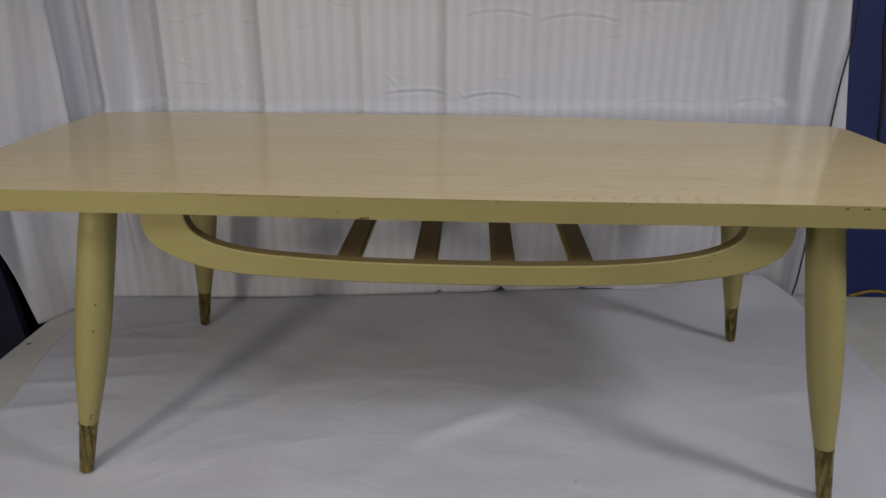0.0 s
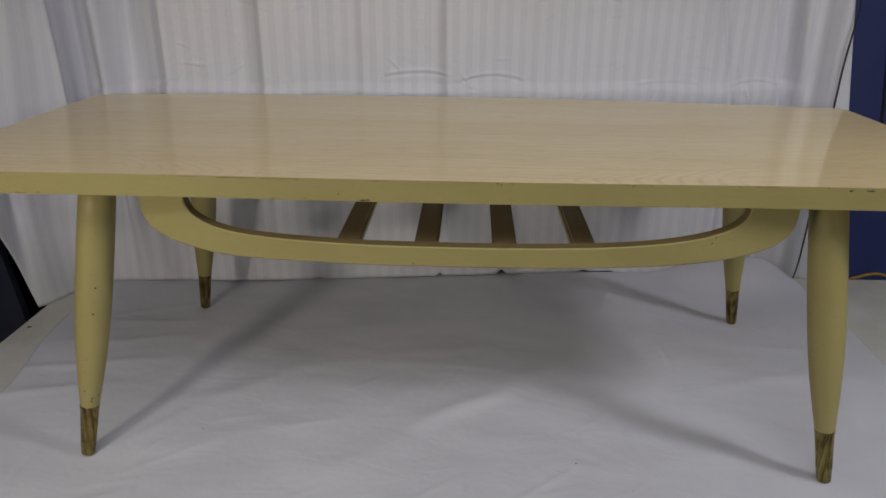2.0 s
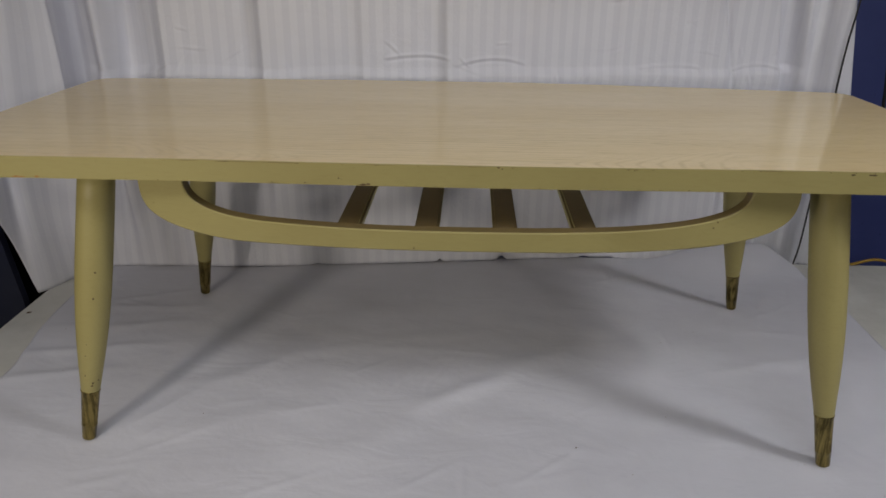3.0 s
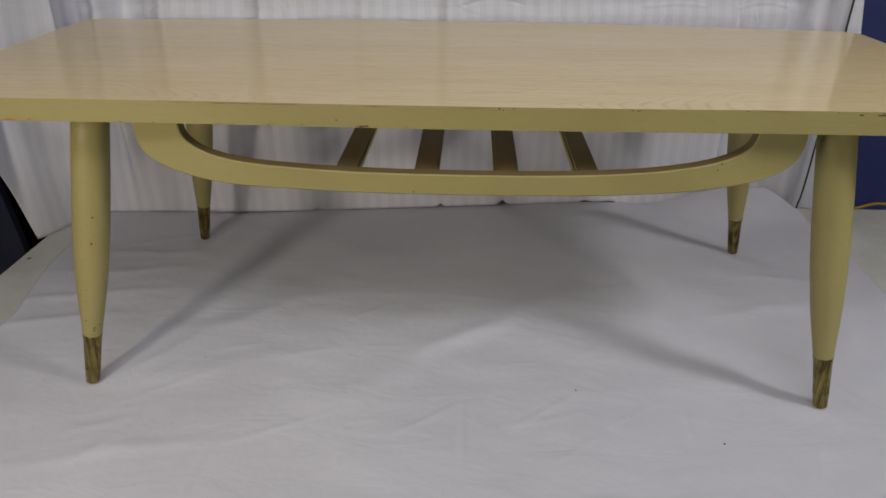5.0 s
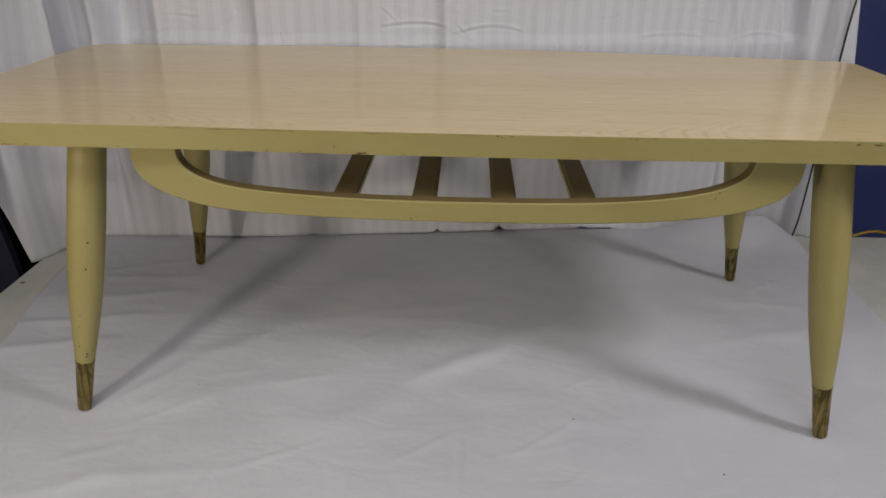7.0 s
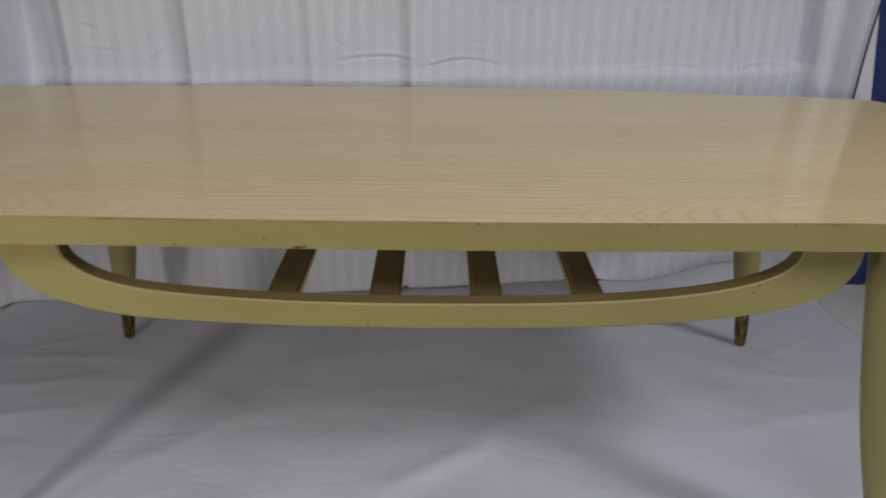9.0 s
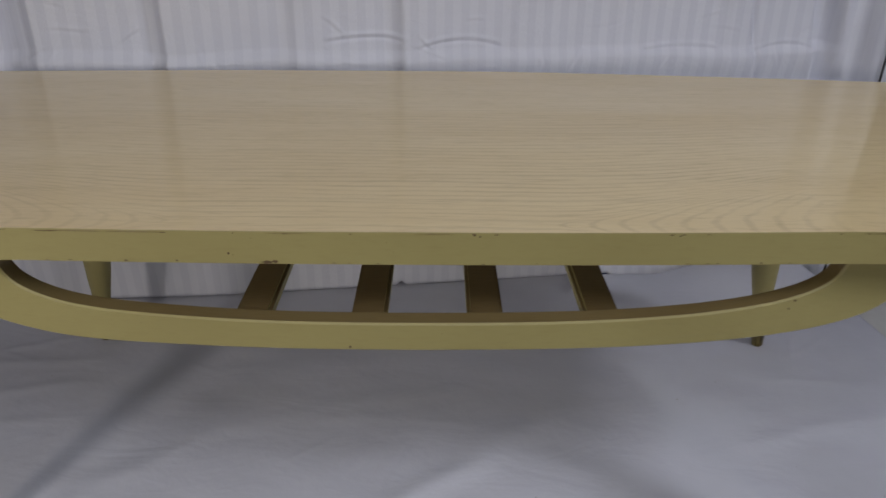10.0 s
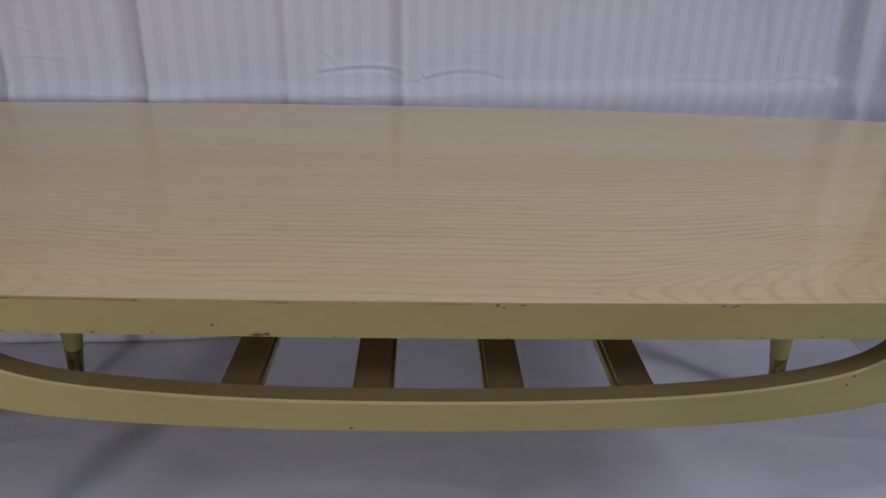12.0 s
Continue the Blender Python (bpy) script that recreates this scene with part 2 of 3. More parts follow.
def spline(points, n):
    """n points along a smooth line through the given ones."""
    pts = [Vector(p) for p in points]
    pts = [2 * pts[0] - pts[1]] + pts + [2 * pts[-1] - pts[-2]]
    out = []
    for i in range(n):
        u = i / (n - 1) * (len(pts) - 3)
        k = min(int(u), len(pts) - 4)
        f = u - k
        p0, p1, p2, p3 = pts[k:k + 4]
        out.append(0.5 * (2 * p1 + (p2 - p0) * f + (2 * p0 - 5 * p1 + 4 * p2 - p3) * f * f + (3 * p1 - p0 - 3 * p2 + p3) * f ** 3))
    return out


def tube(points, radius, n=60, sides=10):
    bm = bmesh.new()
    line = spline(points, n)
    rings = []
    for i, p in enumerate(line):
        way = (line[min(i + 1, n - 1)] - line[max(i - 1, 0)]).normalized()
        a = way.cross(Vector((0.31, 0.2, 0.93))).normalized()
        b = way.cross(a)
        rings.append([bm.verts.new(p + radius * (math.cos(k * math.tau / sides) * a + math.sin(k * math.tau / sides) * b)) for k in range(sides)])
    for lo, hi in zip(rings, rings[1:]):
        for k in range(sides):
            bm.faces.new((lo[k], lo[(k + 1) % sides], hi[(k + 1) % sides], hi[k]))
    bm.faces.new(rings[0])
    bm.faces.new(rings[-1])
    return bm


def smooth01(v):
    v = min(1.0, max(0.0, v))
    return v * v * (3 - 2 * v)


# ---- the room ----
WALL_Y = 0.78


def wall(name, x0, x1, y0, y1, z0, z1, material, label):
    return tagged(mesh_object(name, box(x0, x1, y0, y1, z0, z1), material), label, "wall", kind="structure")


tagged(mesh_object("floor", box(-2.6, 2.6, -3.2, WALL_Y + 0.1, -0.1, 0.0), CONCRETE), "grey concrete floor of the room", "floor", kind="structure")
# the ceiling is out of view and kept pale to bounce light down
tagged(mesh_object("ceiling", box(-2.6, 2.6, -3.2, WALL_Y + 0.1, 2.6, 2.7), PALE_BOUNCE), "unseen plain ceiling, pale to bounce fill light", "ceiling", kind="structure")
wall("wall_north", -2.6, 2.6, WALL_Y, WALL_Y + 0.1, 0.0, 2.6, BLUE_WALL, "deep blue painted wall behind the curtain")
# south, east and west walls are unseen, added pale as fill reflectors
wall("wall_south", -2.6, 2.6, -3.3, -3.2, 0.0, 2.6, PALE_BOUNCE, "unseen wall facing the backdrop, pale to bounce fill light")
wall("wall_east", 2.6, 2.7, -3.2, WALL_Y, 0.0, 2.6, PALE_BOUNCE, "unseen side wall, pale to bounce fill light")
wall("wall_west", -2.7, -2.6, -3.2, WALL_Y, 0.0, 2.6, PALE_BOUNCE, "unseen side wall, pale to bounce fill light")

# ---- the work table under everything ----
TABLE_X0, TABLE_X1, TABLE_Y0, TABLE_Y1 = -0.812, 1.35, -0.60, 0.465
work_table = tagged(empty("work_table", (0, 0, 0)), "worn white work table carrying sheet and coffee table", "table")
part("tabletop", box(TABLE_X0, TABLE_X1, TABLE_Y0, TABLE_Y1, BASE - 0.034, BASE - 0.004, 0.003), BOARD, work_table, "scuffed off-white board")
for lx in (TABLE_X0 + 0.08, TABLE_X1 - 0.08):
    for ly in (TABLE_Y0 + 0.08, TABLE_Y1 - 0.08):
        part("leg", box(lx - 0.03, lx + 0.03, ly - 0.03, ly + 0.03, 0.0, BASE - 0.034, 0.003), BOARD, work_table)

# ---- the white sheet ----
FOOT = [(-1.20, 0.14), (-1.00, 0.17), (-0.89, 0.195), (-0.815, 0.232), (-0.76, 0.336), (-0.66, 0.357), (-0.40, 0.372), (-0.17, 0.400),
        (0.09, 0.434), (0.24, 0.454), (0.47, 0.484), (0.60, 0.497), (0.69, 0.490), (0.735, 0.468), (0.80, 0.42), (0.88, 0.37)]
CREASES = [  # x, y, direction in degrees, length, depth, half-width: folds and ridges pressed into the sheet
    (-0.62, 0.02, 12, 0.30, 0.0024, 0.012), (-0.60, 0.10, 8, 0.26, 0.0022, 0.012), (-0.63, -0.06, 16, 0.24, 0.0022, 0.012), (-0.58, 0.17, 5, 0.22, 0.0018, 0.012),
    (0.11, 0.005, 39, 0.44, 0.0030, 0.024), (-0.10, -0.19, 46, 0.30, 0.0018, 0.026), (0.02, -0.08, 40, 0.26, 0.0030, 0.018), (-0.31, -0.17, 20, 0.34, 0.0017, 0.022),
    (-0.30, -0.02, 30, 0.30, 0.0024, 0.020), (-0.05, 0.08, 12, 0.30, 0.0020, 0.020), (0.40, -0.14, 60, 0.20, 0.0020, 0.018), (0.50, 0.02, 20, 0.24, 0.0018, 0.016),
    (0.128, -0.256, 43, 0.150, 0.00090, 0.0045), (-0.032, -0.28, 39, 0.115, 0.00090, 0.0045), (0.018, -0.31, 89, 0.140, 0.00072, 0.0045), (-0.138, -0.018, 40, 0.08, 0.00081, 0.0045),
    (0.362, 0.088, 93, 0.090, 0.00081, 0.0050), (0.312, -0.282, 84, 0.085, 0.00072, 0.0050), (-0.225, -0.308, 28, 0.150, 0.00072, 0.005), (-0.40, -0.235, 34, 0.19, 0.00063, 0.006),
    (0.235, -0.268, 35, 0.09, 0.00063, 0.005), (0.166, -0.328, 45, 0.10, 0.00054, 0.005), (-0.208, -0.138, 20, 0.09, 0.00063, 0.005), (0.60, -0.10, 75, 0.30, 0.0016, 0.012),
    (0.56, 0.20, 60, 0.24, 0.0018, 0.012), (-0.40, -0.36, 15, 0.30, 0.0014, 0.012), (0.22, -0.42, 8, 0.40, 0.0014, 0.012), (0.45, -0.34, 70, 0.16, 0.0014, 0.008),
]


pick = random.Random(11)
SMALL_CREASES = [(pick.uniform(-0.7, 0.72), pick.uniform(-0.58, 0.40), pick.gauss(30, 38), pick.uniform(0.07, 0.26), pick.uniform(0.0004, 0.0011), pick.uniform(0.004, 0.012)) for _ in range(46)]


def sheet_height(x, y):
    h = 0.0024 * noise.noise(Vector((x * 5, y * 7, 0.3))) + 0.0016 * noise.noise(Vector((x * 14 + y * 6, y * 19, 4.2)))
    for cx, cy, deg, length, depth, width in CREASES:
        a = radians(deg)
        u = (x - cx) * math.cos(a) + (y - cy) * math.sin(a)
        v = -(x - cx) * math.sin(a) + (y - cy) * math.cos(a) + min(0.02, 1.6 * width) * noise.noise(Vector((u * 9, cx * 7, cy * 5)))
        h += depth * math.exp(-(v / width) ** 2) * smooth01(1.2 - abs(u) / (length / 2)) * 1.2
    for cx, cy, deg, length, depth, width in SMALL_CREASES:
        if abs(x - cx) < 0.16 and abs(y - cy) < 0.16:
            a = radians(deg)
            u = (x - cx) * math.cos(a) + (y - cy) * math.sin(a)
            v = -(x - cx) * math.sin(a) + (y - cy) * math.cos(a) + 0.03 * noise.noise(Vector((u * 8, cx * 9, cy * 3)))
            h += depth * math.exp(-(v / width) ** 2) * smooth01(1.1 - abs(u) / (length / 2)) * 1.2
    # the sheet is pushed up against the foot of the curtain at one end
    h += 0.045 * smooth01((x - 0.40) / 0.18) * smooth01((y - 0.34) / 0.15) * smooth01((0.76 - x) / 0.10)
    return max(h, -0.002)


def sheet():
    bm = bmesh.new()
    nx, ny = 400, 280
    grid = []
    for i in range(nx + 1):
        row = []
        for j in range(ny + 1):
            v = j / ny
            y = -0.60 + v * (1.07)
            left = -0.712 - 0.03 * smooth01((y - 0.0) / 0.25) + 0.006 * noise.noise(Vector((y * 8, 1.7, 0)))
            right = 0.735 - 0.02 * smooth01((y - 0.2) / 0.25) - 0.07 * smooth01((y - 0.40) / 0.09)
            x = left + (right - left) * i / nx
            # the back edge follows the curtain's foot
            back = min(0.463, float(np.interp(x, [p[0] for p in FOOT], [p[1] for p in FOOT])) + 0.012)
            yy = -0.60 + v * (back + 0.60)
            row.append(bm.verts.new((x, yy, BASE + sheet_height(x, yy))))
        grid.append(row)
    for i in range(nx):
        for j in range(ny):
            bm.faces.new((grid[i][j], grid[i + 1][j], grid[i + 1][j + 1], grid[i][j + 1]))
    ob = mesh_object("sheet", bm, SHEET, None, True)
    solid = ob.modifiers.new("thickness", "SOLIDIFY")
    solid.thickness, solid.offset = 0.0015, -1
    return tagged(ob, "creased white cotton sheet spread over the work table", "sheet")


sheet()

# ---- the curtain ----
PLEATS = [(-0.545, 0.032), (-0.367, 0.030), (-0.184, 0.014), (-0.024, 0.021), (0.150, 0.006), (0.317, 0.007), (0.500, 0.006)]
ARCS = [  # start x, end x, height, rise, depth of the pressed folds across the curtain
    (-0.150, -0.028, 0.430, 0.006, 0.0030), (-0.012, 0.120, 0.418, 0.012, 0.0030), (0.345, 0.475, 0.408, 0.005, 0.0026), (0.535, 0.650, 0.402, 0.012, 0.0026),
    (0.00, 0.130, 0.575, 0.010, 0.0024), (0.142, 0.300, 0.566, 0.012, 0.0024), (0.30, 0.46, 0.595, 0.010, 0.0022),
]


HEM_NOTCHES = [(-0.042, 0.007, 0.005), (0.091, 0.010, 0.008), (0.452, 0.008, 0.006), (-0.30, 0.004, 0.010), (0.27, 0.004, 0.012)]


pick = random.Random(5)
CRINKLES = []  # x, height, direction in degrees, length, depth
for _ in range(70):
    CRINKLES.append((pick.uniform(-0.60, 0.62), pick.choice((pick.uniform(0.39, 0.46), pick.uniform(0.52, 0.70), pick.uniform(0.05, 0.70))), pick.gauss(0, 14) if pick.random() < 0.7 else pick.gauss(70, 25),
                     pick.uniform(0.02, 0.085), pick.uniform(0.0007, 0.0017)))


def curtain_depth(x, z):
    """How far the cloth stands out towards the room."""
    d = 0.0015 * noise.noise(Vector((x * 9, z * 3, 2.0))) + 0.0012 * noise.noise(Vector((x * 25, z * 14, 5.0)))
    for (a, amp), nxt in zip(PLEATS, [p[0] for p in PLEATS[1:]] + [0.625]):
        a += 0.012 * (0.5 - z) - 0.009
        nxt += 0.012 * (0.5 - z) - 0.009
        climb = (x - a + 0.036) / 0.036
        if 0 < climb < 1:
            d += amp * climb ** 2.4
        elif climb >= 1 and x < nxt:
            d += amp * (1 - ((x - a) / (nxt - a)) ** 1.3)
    # the narrow tuck, the deep fold at the far end and the heavy folds where the cloth turns forward
    d += 0.007 * math.exp(-((x + 0.567 + 0.02 * (z - 0.5)) / 0.008) ** 2)
    slant = max(-0.1, min(0.2, 0.55 - z))
    d -= 0.007 * math.exp(-((x - 0.511 - 0.19 * slant) / 0.004) ** 2)
    lip = 0.615 + 0.14 * slant
    d -= 0.024 * smooth01((x - lip) / 0.008) * smooth01((lip + 0.056 - x) / 0.03)
    d += 0.010 * math.exp(-((x - 0.675) / 0.012) ** 2)
    d += 0.012 * math.sin((x - 0.70) * 52) * smooth01((x - 0.69) / 0.05)
    left = smooth01((-0.58 - x) / 0.06)
    d += left * (0.034 * math.sin((x + 0.08 * z) * 58 + 0.6) + 0.010 * math.sin(x * 131 + 2 * z))
    # the pressed fold that runs across above the hem
    v = z - (0.395 - 0.006 * x + 0.003 * math.sin(x * 21) + 0.004 * noise.noise(Vector((x * 6, 0.5, 9.0))))
    ridge = 0.0085 * smooth01((v + 0.045) / 0.045) if v < 0 else 0.0085 * smooth01(1 - v / 0.020)
    d += ridge * smooth01((x + 0.74) / 0.05) * smooth01((0.70 - x) / 0.04)
    for cx, cz, deg, length, depth in CRINKLES:
        if abs(x - cx) < 0.05 and abs(z - cz) < 0.05:
            a = radians(deg)
            u = (x - cx) * math.cos(a) + (z - cz) * math.sin(a)
            v = (-(x - cx) * math.sin(a) + (z - cz) * math.cos(a) + 9 * depth * math.sin(u * 40 + cx * 50)) / 0.0030
            d += depth * (math.exp(-v * v) - 0.7 * math.exp(-(v + 1.5) ** 2)) * smooth01(1.1 - abs(u) / (length / 2))
    for x0, x1, h, rise, depth in ARCS:
        s = (x - x0) / (x1 - x0)
        if -0.1 < s < 1.1:
            line = h + rise * 4 * s * (1 - s)
            v = (z - line) / 0.0034
            d += 0.75 * depth * (math.exp(-v * v) - 0.8 * math.exp(-(v + 1.6) ** 2)) * smooth01(min(s, 1 - s) / 0.12 + 0.3)
    return d


def curtain():
    path = spline([(x, y, 0) for x, y in FOOT], 400)
    run = [0.0]
    for a, b in zip(path, path[1:]):
        run.append(run[-1] + (b - a).length)
    xs, ys, ss = [p.x for p in path], [p.y for p in path], run
    bm = bmesh.new()
    uv = bm.loops.layers.uv.new("cloth")
    nx, nz, top = 620, 290, 1.0
    grid, mark = [], {}
    for j in range(nz + 1):
        v = j / nz
        z = 0.30 * v / 0.15 if v < 0.15 else (0.30 + 0.35 * (v - 0.15) / 0.70 if v < 0.85 else 0.65 + (top - 0.65) * (v - 0.85) / 0.15)
        left = -0.820 - 0.18 * z
        right = 0.765 - 0.095 * max(0.0, z - 0.356)
        row = []
        for i in range(nx + 1):
            x = left + (right - left) * i / nx
            y = float(np.interp(x, xs, ys))
            slope = float(np.interp(x + 0.004, xs, ys) - np.interp(x - 0.004, xs, ys)) / 0.008
            n = Vector((slope, -1, 0)).normalized()
            notch = sum(h * math.exp(-((x - at) / w) ** 2) for at, h, w in HEM_NOTCHES) * smooth01(1 - z / 0.06)
            # past the table's back edge the cloth hangs down behind it
            fall = 0.13 * smooth01((y - 0.466) / 0.010) * smooth01(1 - z / 0.28)
            # and at the bare end of the board its foot rests on the wood
            fall += 0.0055 * max(smooth01((-0.742 - x) / 0.02), smooth01((x - 0.715) / 0.01)) * smooth01(1 - z / 0.10)
            p = Vector((x, y, BASE + 0.002 + z + notch - fall)) + n * curtain_depth(x, z) * smooth01(0.12 + z / 0.25)
            vert = bm.verts.new(p)
            mark[vert] = (float(np.interp(x, xs, ss)), z)
            row.append(vert)
        grid.append(row)
    for j in range(nz):
        for i in range(nx):
            f = bm.faces.new((grid[j][i], grid[j][i + 1], grid[j + 1][i + 1], grid[j + 1][i]))
            for loop in f.loops:
                loop[uv].uv = mark[loop.vert]
    ob = mesh_object("curtain", bm, CURTAIN, None, True)
    solid = ob.modifiers.new("thickness", "SOLIDIFY")
    solid.thickness, solid.offset = 0.001, 0
    return tagged(ob, "creased white striped curtain hung as a backdrop", "curtain")


curtain()

# ---- the coffee table ----
HEIGHT, EDGE = 0.412, 0.0255
coffee_table = tagged(empty("coffee_table", (0, 0, BASE)), "cream mid-century coffee table with oak laminate top on a white sheet", "coffee table")


def half_width(x):
    """From the middle line to the front edge, which bows a little."""
    return 0.2690 - 0.055 * min(0.3, abs(x - 0.02)) ** 2


def back_width(x):
    """From the middle line to the back edge, which bows more."""
    return 0.2650 - 0.115 * max(0.0, x - 0.08) ** 1.3 - 0.06 * max(0.0, -0.22 - x) ** 1.2


def top_outline(inset=0.0, corner=0.035, steps=60):
    """The bowed board: long sides curve in to the ends, corners are rounded, ends bow out a little."""
    end = 0.638 - inset
    line = [-end + corner + (2 * end - 2 * corner) * i / steps for i in range(steps + 1)]
    pts = [(x, -half_width(x) + inset) for x in line]
    for way, side in ((1, 1), (-1, -1)):
        cx = side * (end - corner)
        front, back = -half_width(cx) + inset + corner, back_width(cx) - inset - corner
        low, high = (front, back) if way == 1 else (back, front)
        start = -90 if way == 1 else 90
        for i in range(1, 9):
            a = radians(start + i * 10)
            pts.append((cx + corner * math.cos(a), low + corner * math.sin(a)))
        for i in range(9):
            t = i / 8
            pts.append((side * (end + 0.016 * t * (1 - t)), low + (high - low) * t))
        for i in range(1, 9):
            a = radians(start + 90 + i * 10)
            pts.append((cx + corner * math.cos(a), high + corner * math.sin(a)))
        if way == 1:
            pts += [(x, back_width(x) - inset) for x in reversed(line)]
    return pts


tabletop = part("tabletop", prism(top_outline(), HEIGHT - EDGE, HEIGHT - 0.0008, bevel=0.0003, segments=1), PAINT, coffee_table, "board with cream painted edge")
laminate = part("laminate", prism(top_outline(0.0002), HEIGHT - 0.0008, HEIGHT), LAMINATE, tabletop, "pale oak-print plastic laminate")
laminate.data.materials.append(PAINT)
for face in laminate.data.polygons:
    face.material_index = 0 if face.normal.z > 0.5 else 1


def rail_outline(n=70):
    """The stretcher: a shallow U whose arms meet the board."""
    top = HEIGHT - EDGE
    outer, inner = [], []
    for i in range(n + 1):
        a = math.pi * i / n
        c, s = math.cos(a), abs(math.sin(a))
        outer.append((0.0135 - 0.384 * math.copysign(abs(c) ** (2 / 3.9), c), top - 0.0818 * s ** (2 / 3.9)))
        inner.append((0.0125 - 0.327 * math.copysign(abs(c) ** (2 / 3.3), c), top - 0.0570 * s ** (2 / 3.3)))
    def sagged(line):
        return [(x, z - 0.0025 * math.exp(-((x + 0.27) / 0.06) ** 2)) for x, z in line]

    return sagged(outer) + list(reversed(sagged(inner)))


RAIL_Y, RAIL_T = 0.257, 0.0185


def rail_bend(x):
    """The stretcher is bent in plan too, after the bow of the board."""
    return 0.17 * x * x


def inward(line, i):
    """The way across a line of (x, z) pairs at its i-th point, up from its hollow."""
    (xa, za), (xb, zb) = line[max(0, i - 1)], line[min(len(line) - 1, i + 1)]
    return Vector((-(zb - za), 0, xb - xa)).normalized()


def rail_mesh(side, chamfer=0.0015):
    """Cross-sections carried round the U, bent in plan, with softened edges."""
    line = rail_outline()
    half = len(line) // 2
    outer, inner = line[:half], list(reversed(line[half:]))
    bm = bmesh.new()
    rings = []
    for i, ((xo, zo), (xi, zi)) in enumerate(zip(outer, inner)):
        a, b = Vector((xo, 0, zo)), Vector((xi, 0, zi))
        up, down = chamfer * inward(outer, i), -chamfer * inward(inner, i)
        ring = []
        for p, depth in ((a, chamfer), (a + up, 0), (b + down, 0), (b, chamfer), (b, RAIL_T - chamfer), (b + down, RAIL_T), (a + up, RAIL_T), (a, RAIL_T - chamfer)):
            ring.append(bm.verts.new((p.x, side * (RAIL_Y - depth - rail_bend(p.x)), min(p.z, HEIGHT - EDGE))))
        rings.append(ring)
    for lo, hi in zip(rings, rings[1:]):
        for k in range(8):
            face = bm.faces.new((lo[k], lo[(k + 1) % 8], hi[(k + 1) % 8], hi[k]))
            # the inner faces of the U take the browner enamel
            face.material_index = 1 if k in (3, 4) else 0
    bm.faces.new(rings[0])
    bm.faces.new(rings[-1])
    return bm


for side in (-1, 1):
    rail = part("rail", rail_mesh(side), PAINT, coffee_table, "bowed cream painted stretcher with browner inside")
    rail.data.materials.append(BROWN_PAINT)

SLAT_X = (-0.1240, -0.0312, 0.0610, 0.1543)
for sx in SLAT_X:
    slat = part("slat", box(sx - 0.0143, sx + 0.0143, -RAIL_Y + RAIL_T - 0.004 + rail_bend(sx), RAIL_Y - RAIL_T + 0.004 - rail_bend(sx), 0.3165, 0.3288, 0.0028), PAINT, coffee_table, "cream shelf slat, soiled brown top with the tabletop's shade painted in")
    slat.data.materials.append(SHADED_SLAT_PAINT)
    # upward faces get the brown with the tabletop's shade in its colour
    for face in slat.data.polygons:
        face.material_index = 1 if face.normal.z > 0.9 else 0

LEG = [(0.069, 0.0108), (0.0735, 0.0120), (0.090, 0.0135), (0.118, 0.0163), (0.150, 0.0190), (0.185, 0.0210), (0.220, 0.0221), (0.255, 0.0226), (0.300, 0.0226), (0.345, 0.0222), (0.396, 0.0215)]
FERRULE = [(-0.001, 0.0070), (0.0005, 0.0086), (0.0025, 0.0090), (0.0200, 0.0099), (0.0205, 0.0102), (0.0225, 0.0102), (0.0230, 0.0100), (0.070, 0.0119), (0.0735, 0.0127), (0.0745, 0.0125)]
for fx, fy, tx, ty in ((-0.498, -0.223, -0.441, -0.182), (0.494, -0.231, 0.446, -0.186), (-0.493, 0.239, -0.441, 0.192), (0.519, 0.228, 0.463, 0.184)):
    foot, head = Vector((fx, fy, 0.002)), Vector((tx, ty, HEIGHT - EDGE))
    span = (head - foot).length
    leg = part("leg", lathe([(s * span / 0.396, r) for s, r in LEG], foot, head), PAINT, coffee_table, "turned tapered cream leg", True)
    part("ferrule", lathe(FERRULE, foot, head, 36), BRASS, leg, "tarnished brass foot cap", True)


def chip(x, z, w, h, material=CHIPPED, y=None, seed=1):
    """A flake missing from the paint on the front face."""
    rnd = random.Random(seed)
    bm = bmesh.new()
    n = 14
    ring = []
    for k in range(n):
        a = k * math.tau / n
        r = 0.45 + 0.45 * rnd.random()
        px, pz = x + w / 2 * r * math.cos(a), z + h / 2 * r * math.sin(a)
        yy = (-half_width(px) if y is None else y) - 0.0003
        ring.append(bm.verts.new((px, yy, min(pz, HEIGHT - 0.0008))))
    mid = bm.verts.new((x, (-half_width(x) if y is None else y) - 0.0004, min(z, HEIGHT - 0.001)))
    for k in range(n):
        bm.faces.new((ring[k], ring[(k + 1) % n], mid))
    return part("paint_chip", bm, material, tabletop, "bare dark wood where paint has chipped")


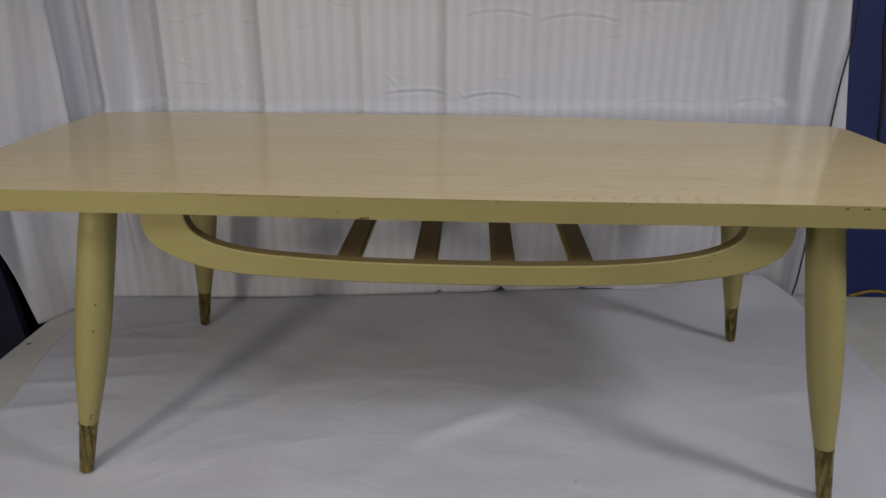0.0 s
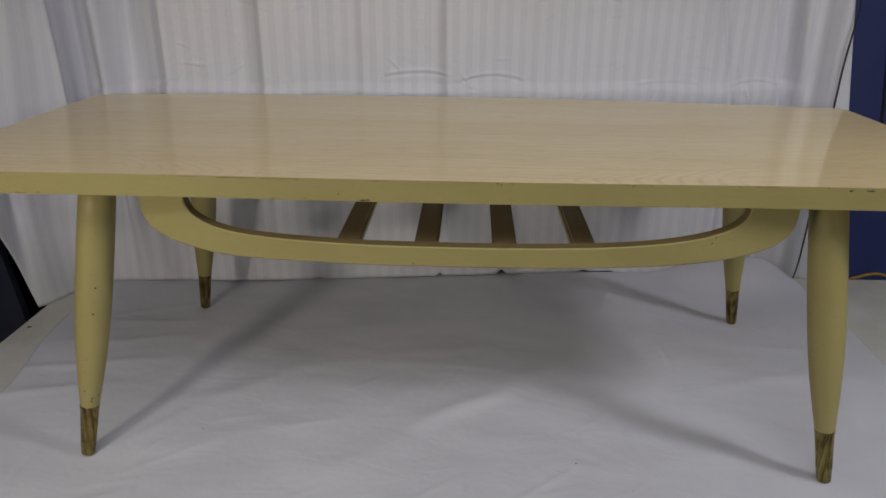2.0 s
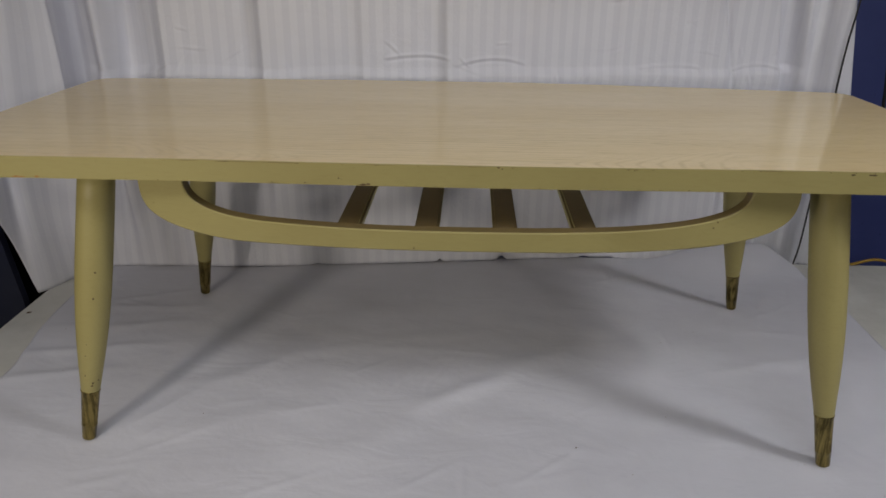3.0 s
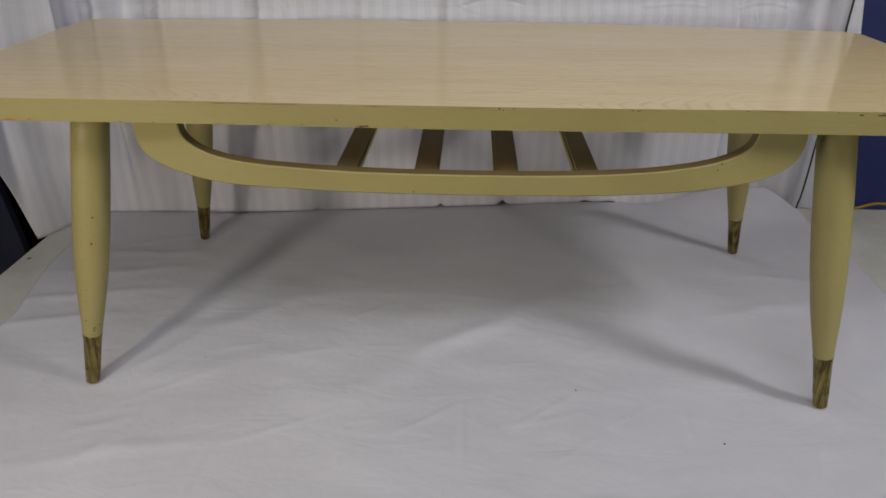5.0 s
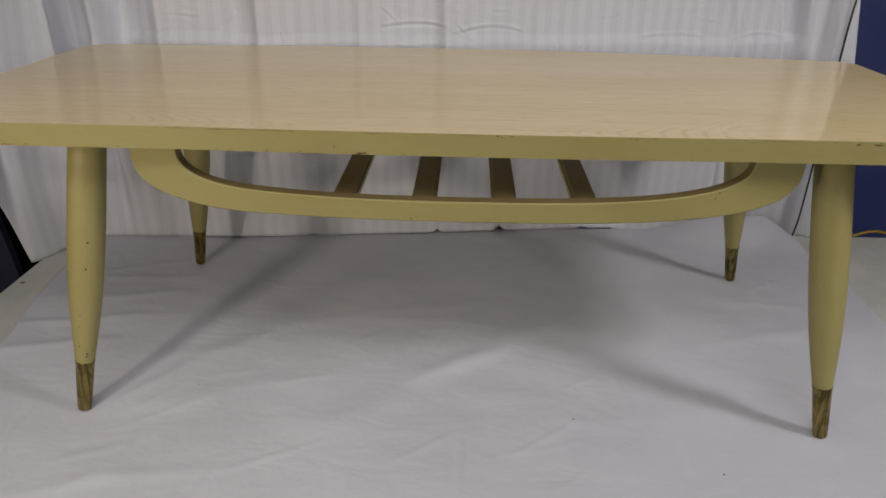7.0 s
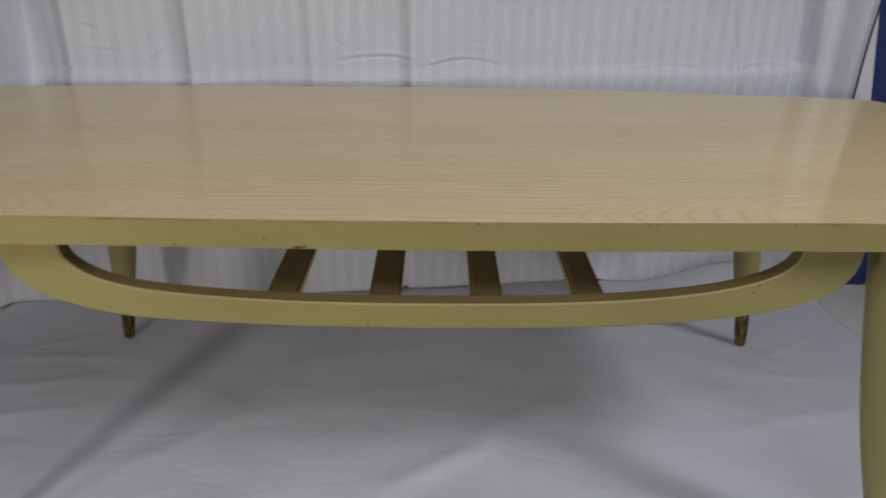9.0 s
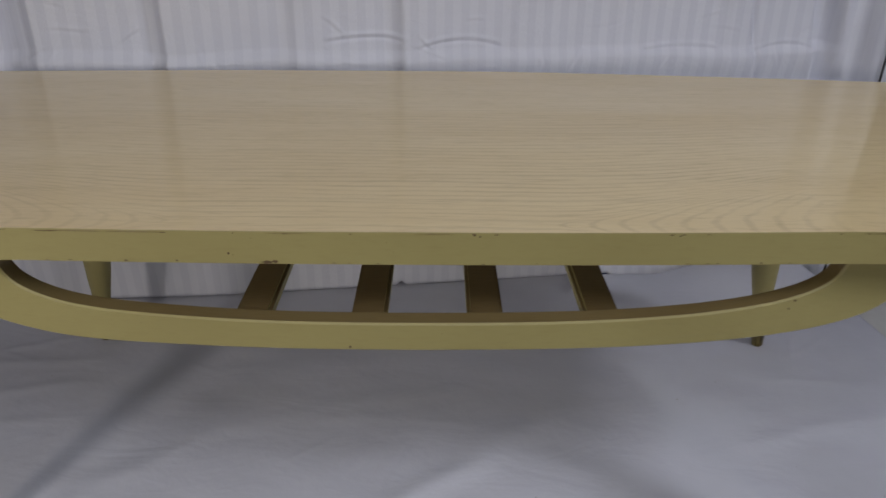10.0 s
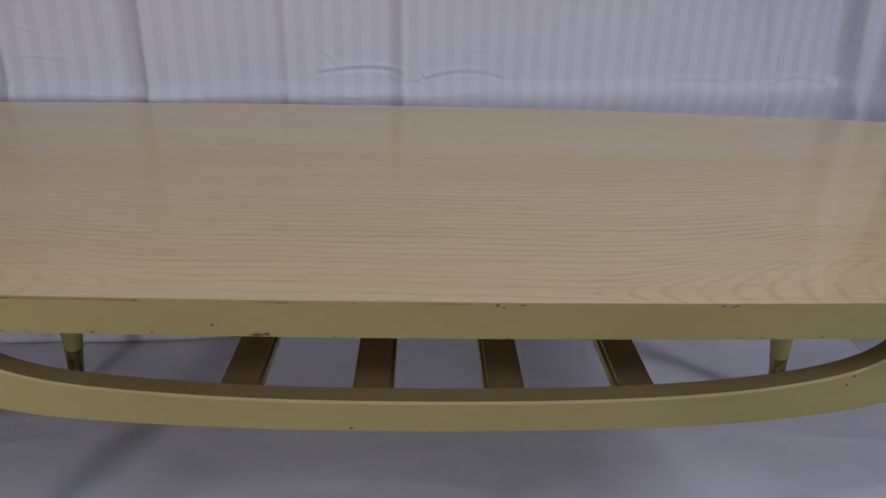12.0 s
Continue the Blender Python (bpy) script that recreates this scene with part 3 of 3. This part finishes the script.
# x, height, width, tallness of the flakes along the front edge
for k, (cx, cz, cw, ch) in enumerate((
        (0.049, 0.4105, 0.004, 0.003), (0.053, 0.4090, 0.0022, 0.002), (-0.100, 0.3880, 0.013, 0.0034), (-0.0935, 0.3885, 0.006, 0.0040), (-0.127, 0.3945, 0.0026, 0.0026),
        (-0.202, 0.3880, 0.004, 0.002), (0.258, 0.3880, 0.003, 0.002), (0.431, 0.4085, 0.007, 0.003), (0.452, 0.4085, 0.014, 0.0028), (0.470, 0.4090, 0.010, 0.0024),
        (-0.085, 0.4105, 0.006, 0.0012), (0.190, 0.4105, 0.005, 0.0012), (0.196, 0.4095, 0.0024, 0.0016), (-0.255, 0.4105, 0.030, 0.0012), (-0.172, 0.4105, 0.006, 0.0012), (-0.165, 0.3885, 0.003, 0.0018))):
    chip(cx, cz, cw, ch, CHIPPED, None, k + 1)
nick = random.Random(23)
for k in range(26):
    low = nick.random() < 0.5
    chip(nick.uniform(-0.42, 0.48), 0.3872 + nick.uniform(0, 0.0006) if low else 0.4106, nick.uniform(0.0015, 0.005), nick.uniform(0.0008, 0.0014), CHIPPED, None, 200 + k)
chip(-0.235, 0.4107, 0.060, 0.0011, BROWN_PAINT, None, 240)
chip(-0.300, 0.4107, 0.040, 0.0010, BROWN_PAINT, None, 241)
chip(-0.195, 0.4107, 0.075, 0.0010, BROWN_PAINT, None, 242)
chip(-0.085, 0.4107, 0.050, 0.0008, BROWN_PAINT, None, 243)
chip(0.020, 0.4107, 0.036, 0.0008, BROWN_PAINT, None, 244)
chip(0.345, 0.4107, 0.040, 0.0009, BROWN_PAINT, None, 245)
chip(-0.492, 0.3880, 0.022, 0.003, RUST, None, 40)
chip(-0.470, 0.3885, 0.008, 0.003, RUST, None, 41)



def speck(name, place, way, size, material, parent, label, seed):
    """A small flat irregular fleck lying on a surface whose outward way is given."""
    rnd = random.Random(seed)
    way = Vector(way).normalized()
    a = way.orthogonal().normalized()
    b = way.cross(a)
    bm = bmesh.new()
    ring = [bm.verts.new(Vector(place) + size * (0.35 + 0.3 * rnd.random()) * (math.cos(k * math.tau / 9) * a + 0.8 * math.sin(k * math.tau / 9) * b)) for k in range(9)]
    mid = bm.verts.new(Vector(place) + way * 0.0002)
    for k in range(9):
        bm.faces.new((ring[k], ring[(k + 1) % 9], mid))
    return part(name, bm, material, parent, label)


FRONT_LEGS = [o for o in coffee_table.children if o.name.startswith("leg")][:2]
for k, (which, h, turn, size) in enumerate(((0, 0.249, 28, 0.0030), (0, 0.214, 24, 0.0032), (0, 0.103, -3, 0.0024), (0, 0.092, 64, 0.0026), (0, 0.090, 34, 0.0028), (0, 0.086, 31, 0.0030), (0, 0.150, 5, 0.0018), (0, 0.133, 0, 0.0016))):
    fx, fy, tx, ty = ((-0.498, -0.223, -0.441, -0.182), (0.494, -0.231, 0.446, -0.186))[which]
    mid = Vector((fx, fy, 0.002)).lerp(Vector((tx, ty, HEIGHT - EDGE)), h / 0.385)
    radius = float(np.interp(h * 1.026, [p[0] for p in LEG], [p[1] for p in LEG]))
    out = Vector((math.sin(radians(turn)), -math.cos(radians(turn)), -0.1)).normalized()
    speck("paint_chip", mid + out * (radius + 0.0008), out, size, CHIPPED, FRONT_LEGS[which], "dark chip in the cream paint", 60 + k)
FRONT_RAIL = [o for o in coffee_table.children if o.name.startswith("rail")][0]
for k, (rx, rz, size) in enumerate(((0.299, 0.336, 0.002), (0.303, 0.343, 0.0022), (-0.045, 0.3085, 0.0022))):
    speck("paint_chip", (rx, -RAIL_Y + rail_bend(rx) - 0.0004, rz), (0, -1, 0), size, CHIPPED, FRONT_RAIL, "dark chip in the cream paint", 80 + k)
SHEET_OB = bpy.data.objects["sheet"]
for k, (px, py, size) in enumerate(((0.171, -0.215, 0.0030), (0.344, -0.312, 0.0034), (-0.36, -0.16, 0.0018))):
    speck("stain", (px, py, BASE + sheet_height(px, py) + 0.0012), (0, 0, 1), size, CHIPPED, SHEET_OB, "dark fleck on the white cotton", 90 + k)

speck("scuff", (-0.792, 0.145, BASE - 0.0036), (0, 0, 1), 0.009, CHIPPED, bpy.data.objects["work_table"], "dark scuff on the board", 101)

# ---- cords and the curtain's shadow gap ----
# a black tube stands in for the dark gap between two curtain folds
tagged(mesh_object("curtain_shadow_gap", tube([(0.742, 0.450, BASE + 0.99), (0.744, 0.446, BASE + 0.60), (0.746, 0.446, BASE + 0.566), (0.742, 0.446, BASE + 0.51), (0.738, 0.447, BASE + 0.46), (0.736, 0.449, BASE + 0.38), (0.729, 0.450, BASE + 0.078), (0.722, 0.450, BASE + 0.001)], 0.0018), RUBBER_AND_GAP_BLACK, None, True),
       "thin black line drawn as the shadow gap between curtain folds", "cord")
tagged(mesh_object("black_cable", tube([(0.80, 0.520, 2.598), (0.815, 0.510, 1.60), (0.828, 0.500, BASE + 0.566), (0.845, 0.500, BASE + 0.468), (0.858, 0.500, BASE + 0.375), (0.866, 0.502, BASE + 0.325), (0.90, 0.510, BASE + 0.275), (0.98, 0.53, BASE + 0.24), (1.12, 0.56, BASE + 0.10), (1.20, 0.60, 0.004)], 0.0035), RUBBER_AND_GAP_BLACK, None, True),
       "black cable hanging down behind the work table", "cable")
tagged(mesh_object("yellow_cord", tube([(0.850, 0.462, BASE - 0.002), (0.862, 0.462, BASE + 0.001), (0.885, 0.462, BASE + 0.0085), (0.907, 0.462, BASE + 0.0105), (0.930, 0.460, BASE + 0.006), (0.96, 0.452, BASE), (1.10, 0.42, BASE - 0.001), (1.25, 0.44, BASE - 0.001)], 0.0032), YELLOW_RUBBER, None, True),
       "yellow extension cord lying on the work table", "cord")

# ---- dark boards stored beside the work table ----
tagged(mesh_object("navy_board", prism([(-1.75, 0.0), (-0.880, 0.0), (-0.893, BASE - 0.055), (-0.912, BASE + 0.075), (-0.955, BASE + 0.30), (-1.75, BASE + 0.30)], 0.285, 0.303, "y", 0.002), NAVY),
       "dark navy board standing beside the work table", "board")
tagged(mesh_object("black_board", prism([(-1.60, 0.0), (-0.74, 0.0), (-0.74, BASE + 0.28), (-1.60, BASE + 0.28)], 0.50, 0.515, "y", 0.002), BLACK_BOARD),
       "matt black board standing behind the curtain", "board")
